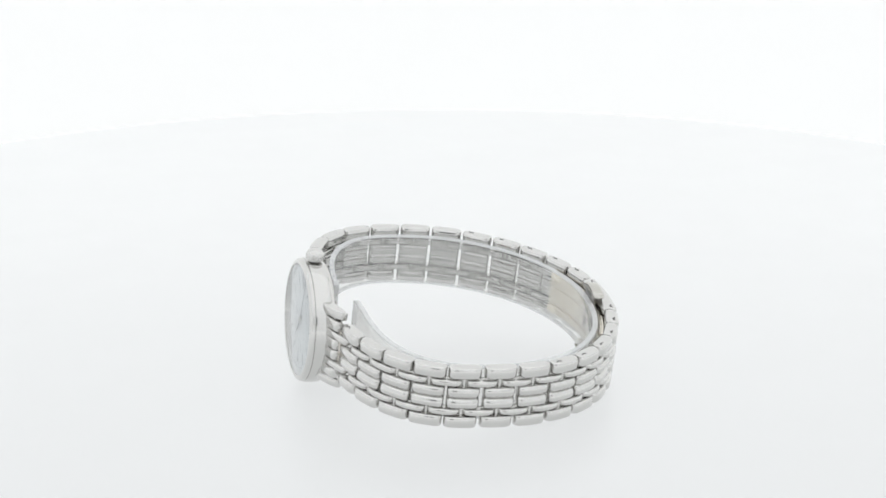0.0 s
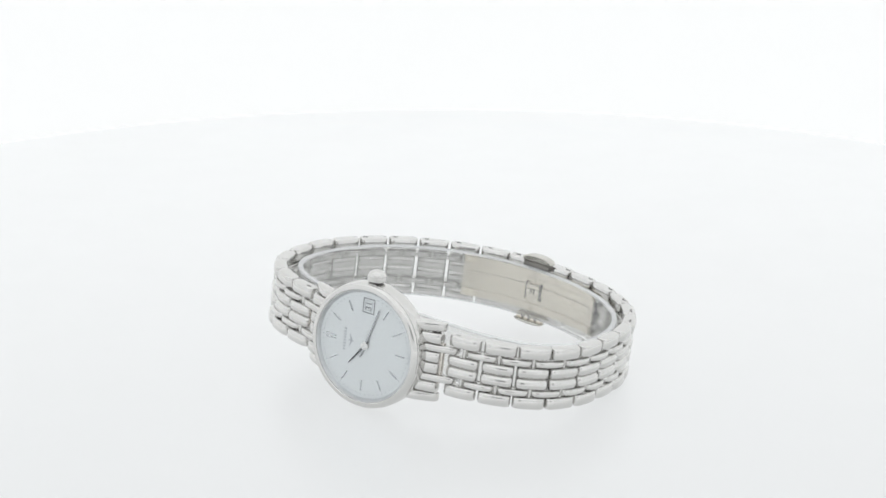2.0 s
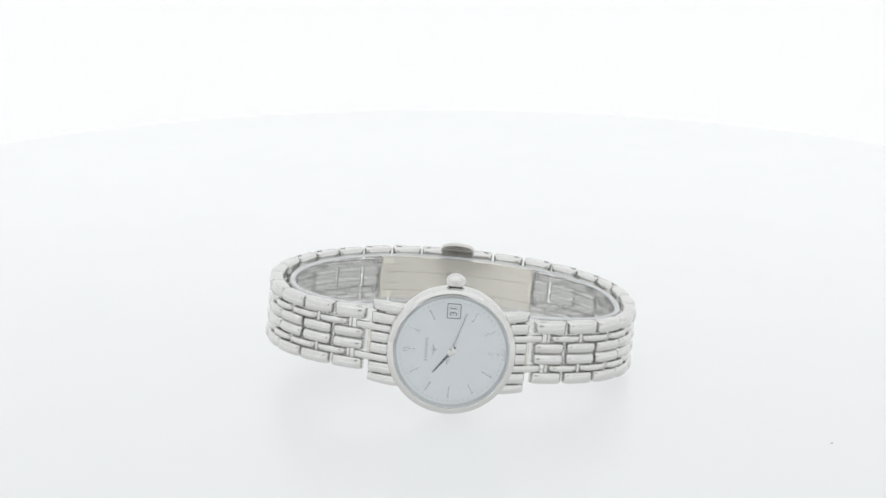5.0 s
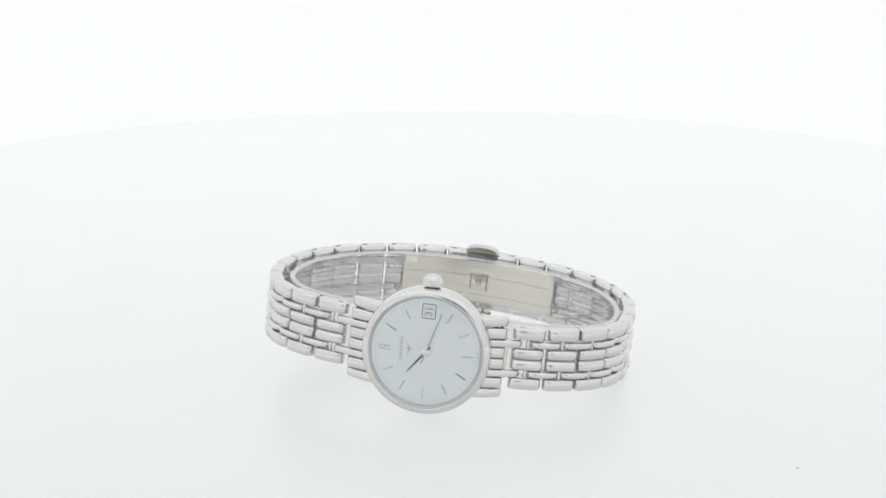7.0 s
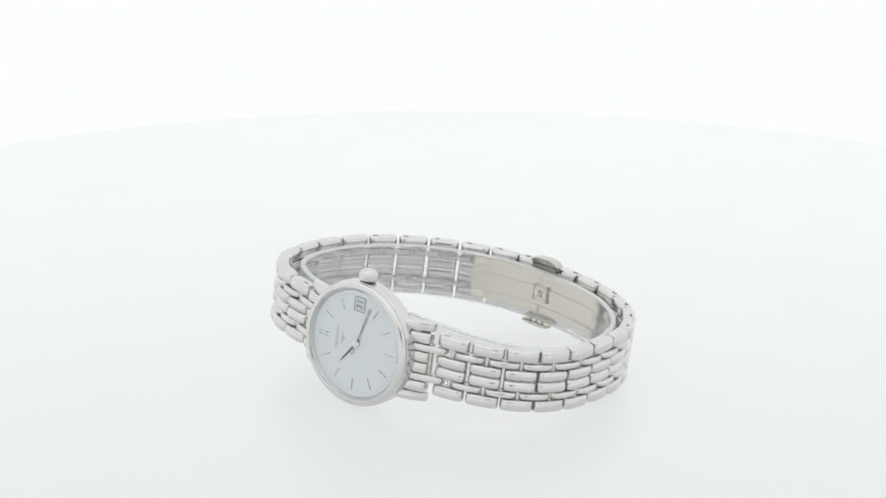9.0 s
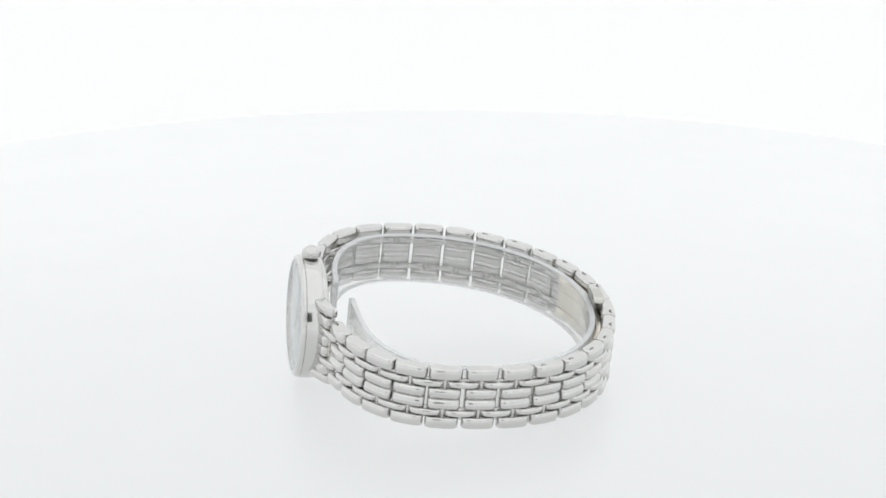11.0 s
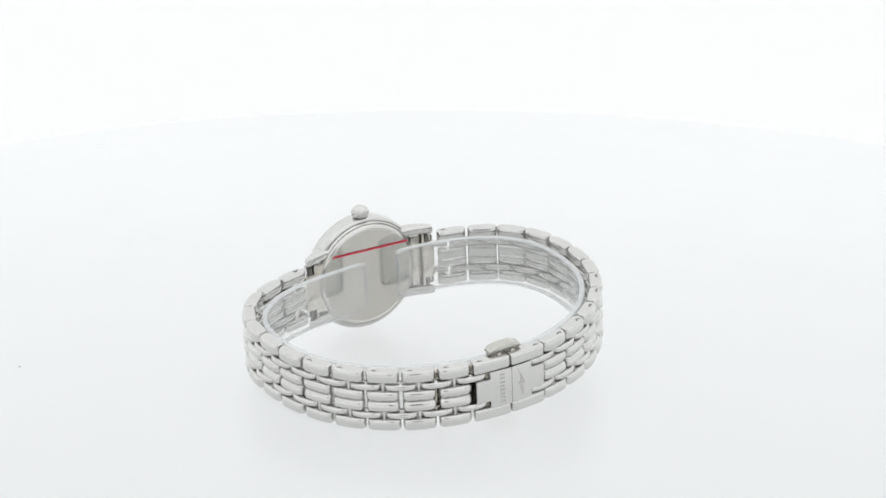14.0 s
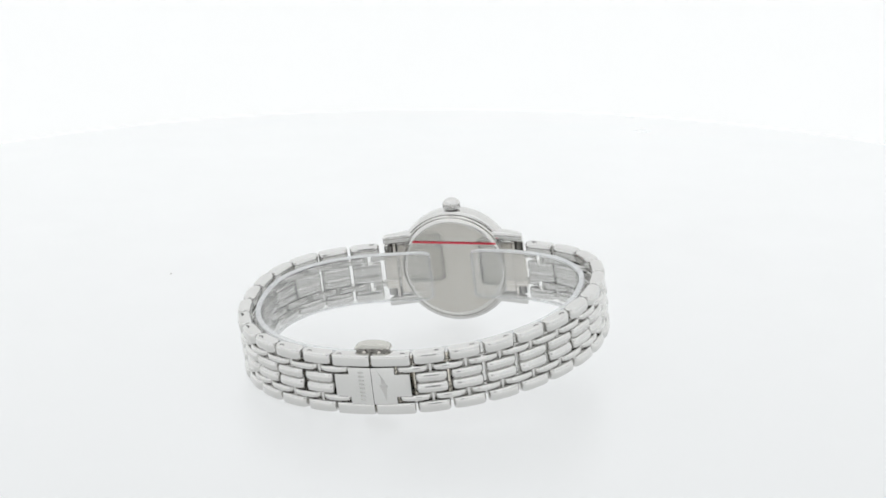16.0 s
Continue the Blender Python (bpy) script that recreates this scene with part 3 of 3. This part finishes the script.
# ---------------------------------------------------------------- clear cuff inside the bracelet
def build_cuff():
    plan = rim_curve(34.7, 31.8, 20.6, 2.5, 30.9, 2.2, 1.98, 4.1, 4.7)
    for p in plan:                                  # the six's end is bent further inward
        if p[1] < 0 and p[0] > 0:
            f = min(1.0, max(0.0, (32 - p[0]) / 26))
            p[1] *= 1 - 0.095 * f * f * (3 - 2 * f)
    cuff_way = Way(plan)

    def middle_at(p):
        """The cuff's centre line climbs towards its two ends."""
        f = min(1.0, max(0.0, (6 - p[1]) / 26))
        return MID - 0.2 + f * f * (0.55 + 0.5 * (p[0] > 0) * min(1.0, max(0.0, (30 - p[0]) / 24)))

    cuff = tagged(new("plastic_cuff"), "open clear plastic cuff inside the watch bracelet", "cuff")
    cuff.matrix_basis = BASE

    def bent(profile, steps=140):
        rings = []
        for i in range(steps + 1):
            s = cuff_way.length * i / steps
            p, n = cuff_way.at(s)
            middle = middle_at(p)
            less = drop(min(s, cuff_way.length - s), 0.4)
            rings.append([(p[0] + n[0] * y, p[1] + n[1] * y, middle + z - math.copysign(less, z)) for y, z in profile])
        return loft(rings)
    hh = 5.2
    body = part("band", bent([(-0.5, -hh), (-0.5, hh), (0.5, hh), (0.5, -hh)]), CUFF, cuff)
    body.visible_shadow = False
    for up in (1, -1):
        part("edge", bent([(-0.6, up * (hh + 0.01)), (-0.48, up * (hh + 0.3)), (0.48, up * (hh + 0.3)), (0.6, up * (hh + 0.01))]), CUFF_RIM if up > 0 else CUFF_EDGE, cuff, "frosted cut edge, the top one whitened for the light it catches").visible_shadow = False
    for s0 in (0.0, cuff_way.length):
        p, n = cuff_way.at(s0)
        middle = middle_at(p)
        part("end_edge", block(p[0] - 0.2, p[0] + 0.2, p[1] - 0.5, p[1] + 0.5, middle - 4.9, middle + 4.9, 0.05), CUFF_EDGE, cuff, "frosted cut end").visible_shadow = False
    return cuff


turntable = build_turntable()
build_case()
build_dial()
build_bracelet()
build_clasp()
cuff = build_cuff()


# ---------------------------------------------------------------- motion: the turntable swings to and fro
def motions():
    turn = [(0.0, -65.8), (0.5, -54.96), (1.0, -43.7), (1.5, -33.91), (2.0, -24.53), (2.5, -16.59), (3.0, -9.08), (3.5, -3.07), (4.0, 2.44), (4.5, 6.75),
            (5.0, 9.7), (5.386, 10.55), (6.0, 8.55), (6.5, 4.96), (7.0, 0.0), (7.5, -5.45), (8.0, -12.32), (8.5, -20.0), (9.0, -28.6), (9.5, -38.2),
            (10.0, -48.6), (10.5, -59.45), (11.0, -71.1), (11.5, -82.46), (12.0, -94.1), (12.5, -105.4), (13.0, -116.9), (13.5, -128.1), (14.0, -139.7), (14.5, -150.9),
            (15.0, -162.4), (15.5, -173.4), (16.0, -184.78)]
    walk(turntable, [(t, pose(0, 0, 0, 0, 0, a)) for t, a in turn])
    walk(watch, [(t, pose(0, 0, 0, 0, 0, a) @ BASE) for t, a in turn])
    walk(cuff, [(t, pose(0, 0, 0, 0, 0, a) @ BASE) for t, a in turn])


motions()
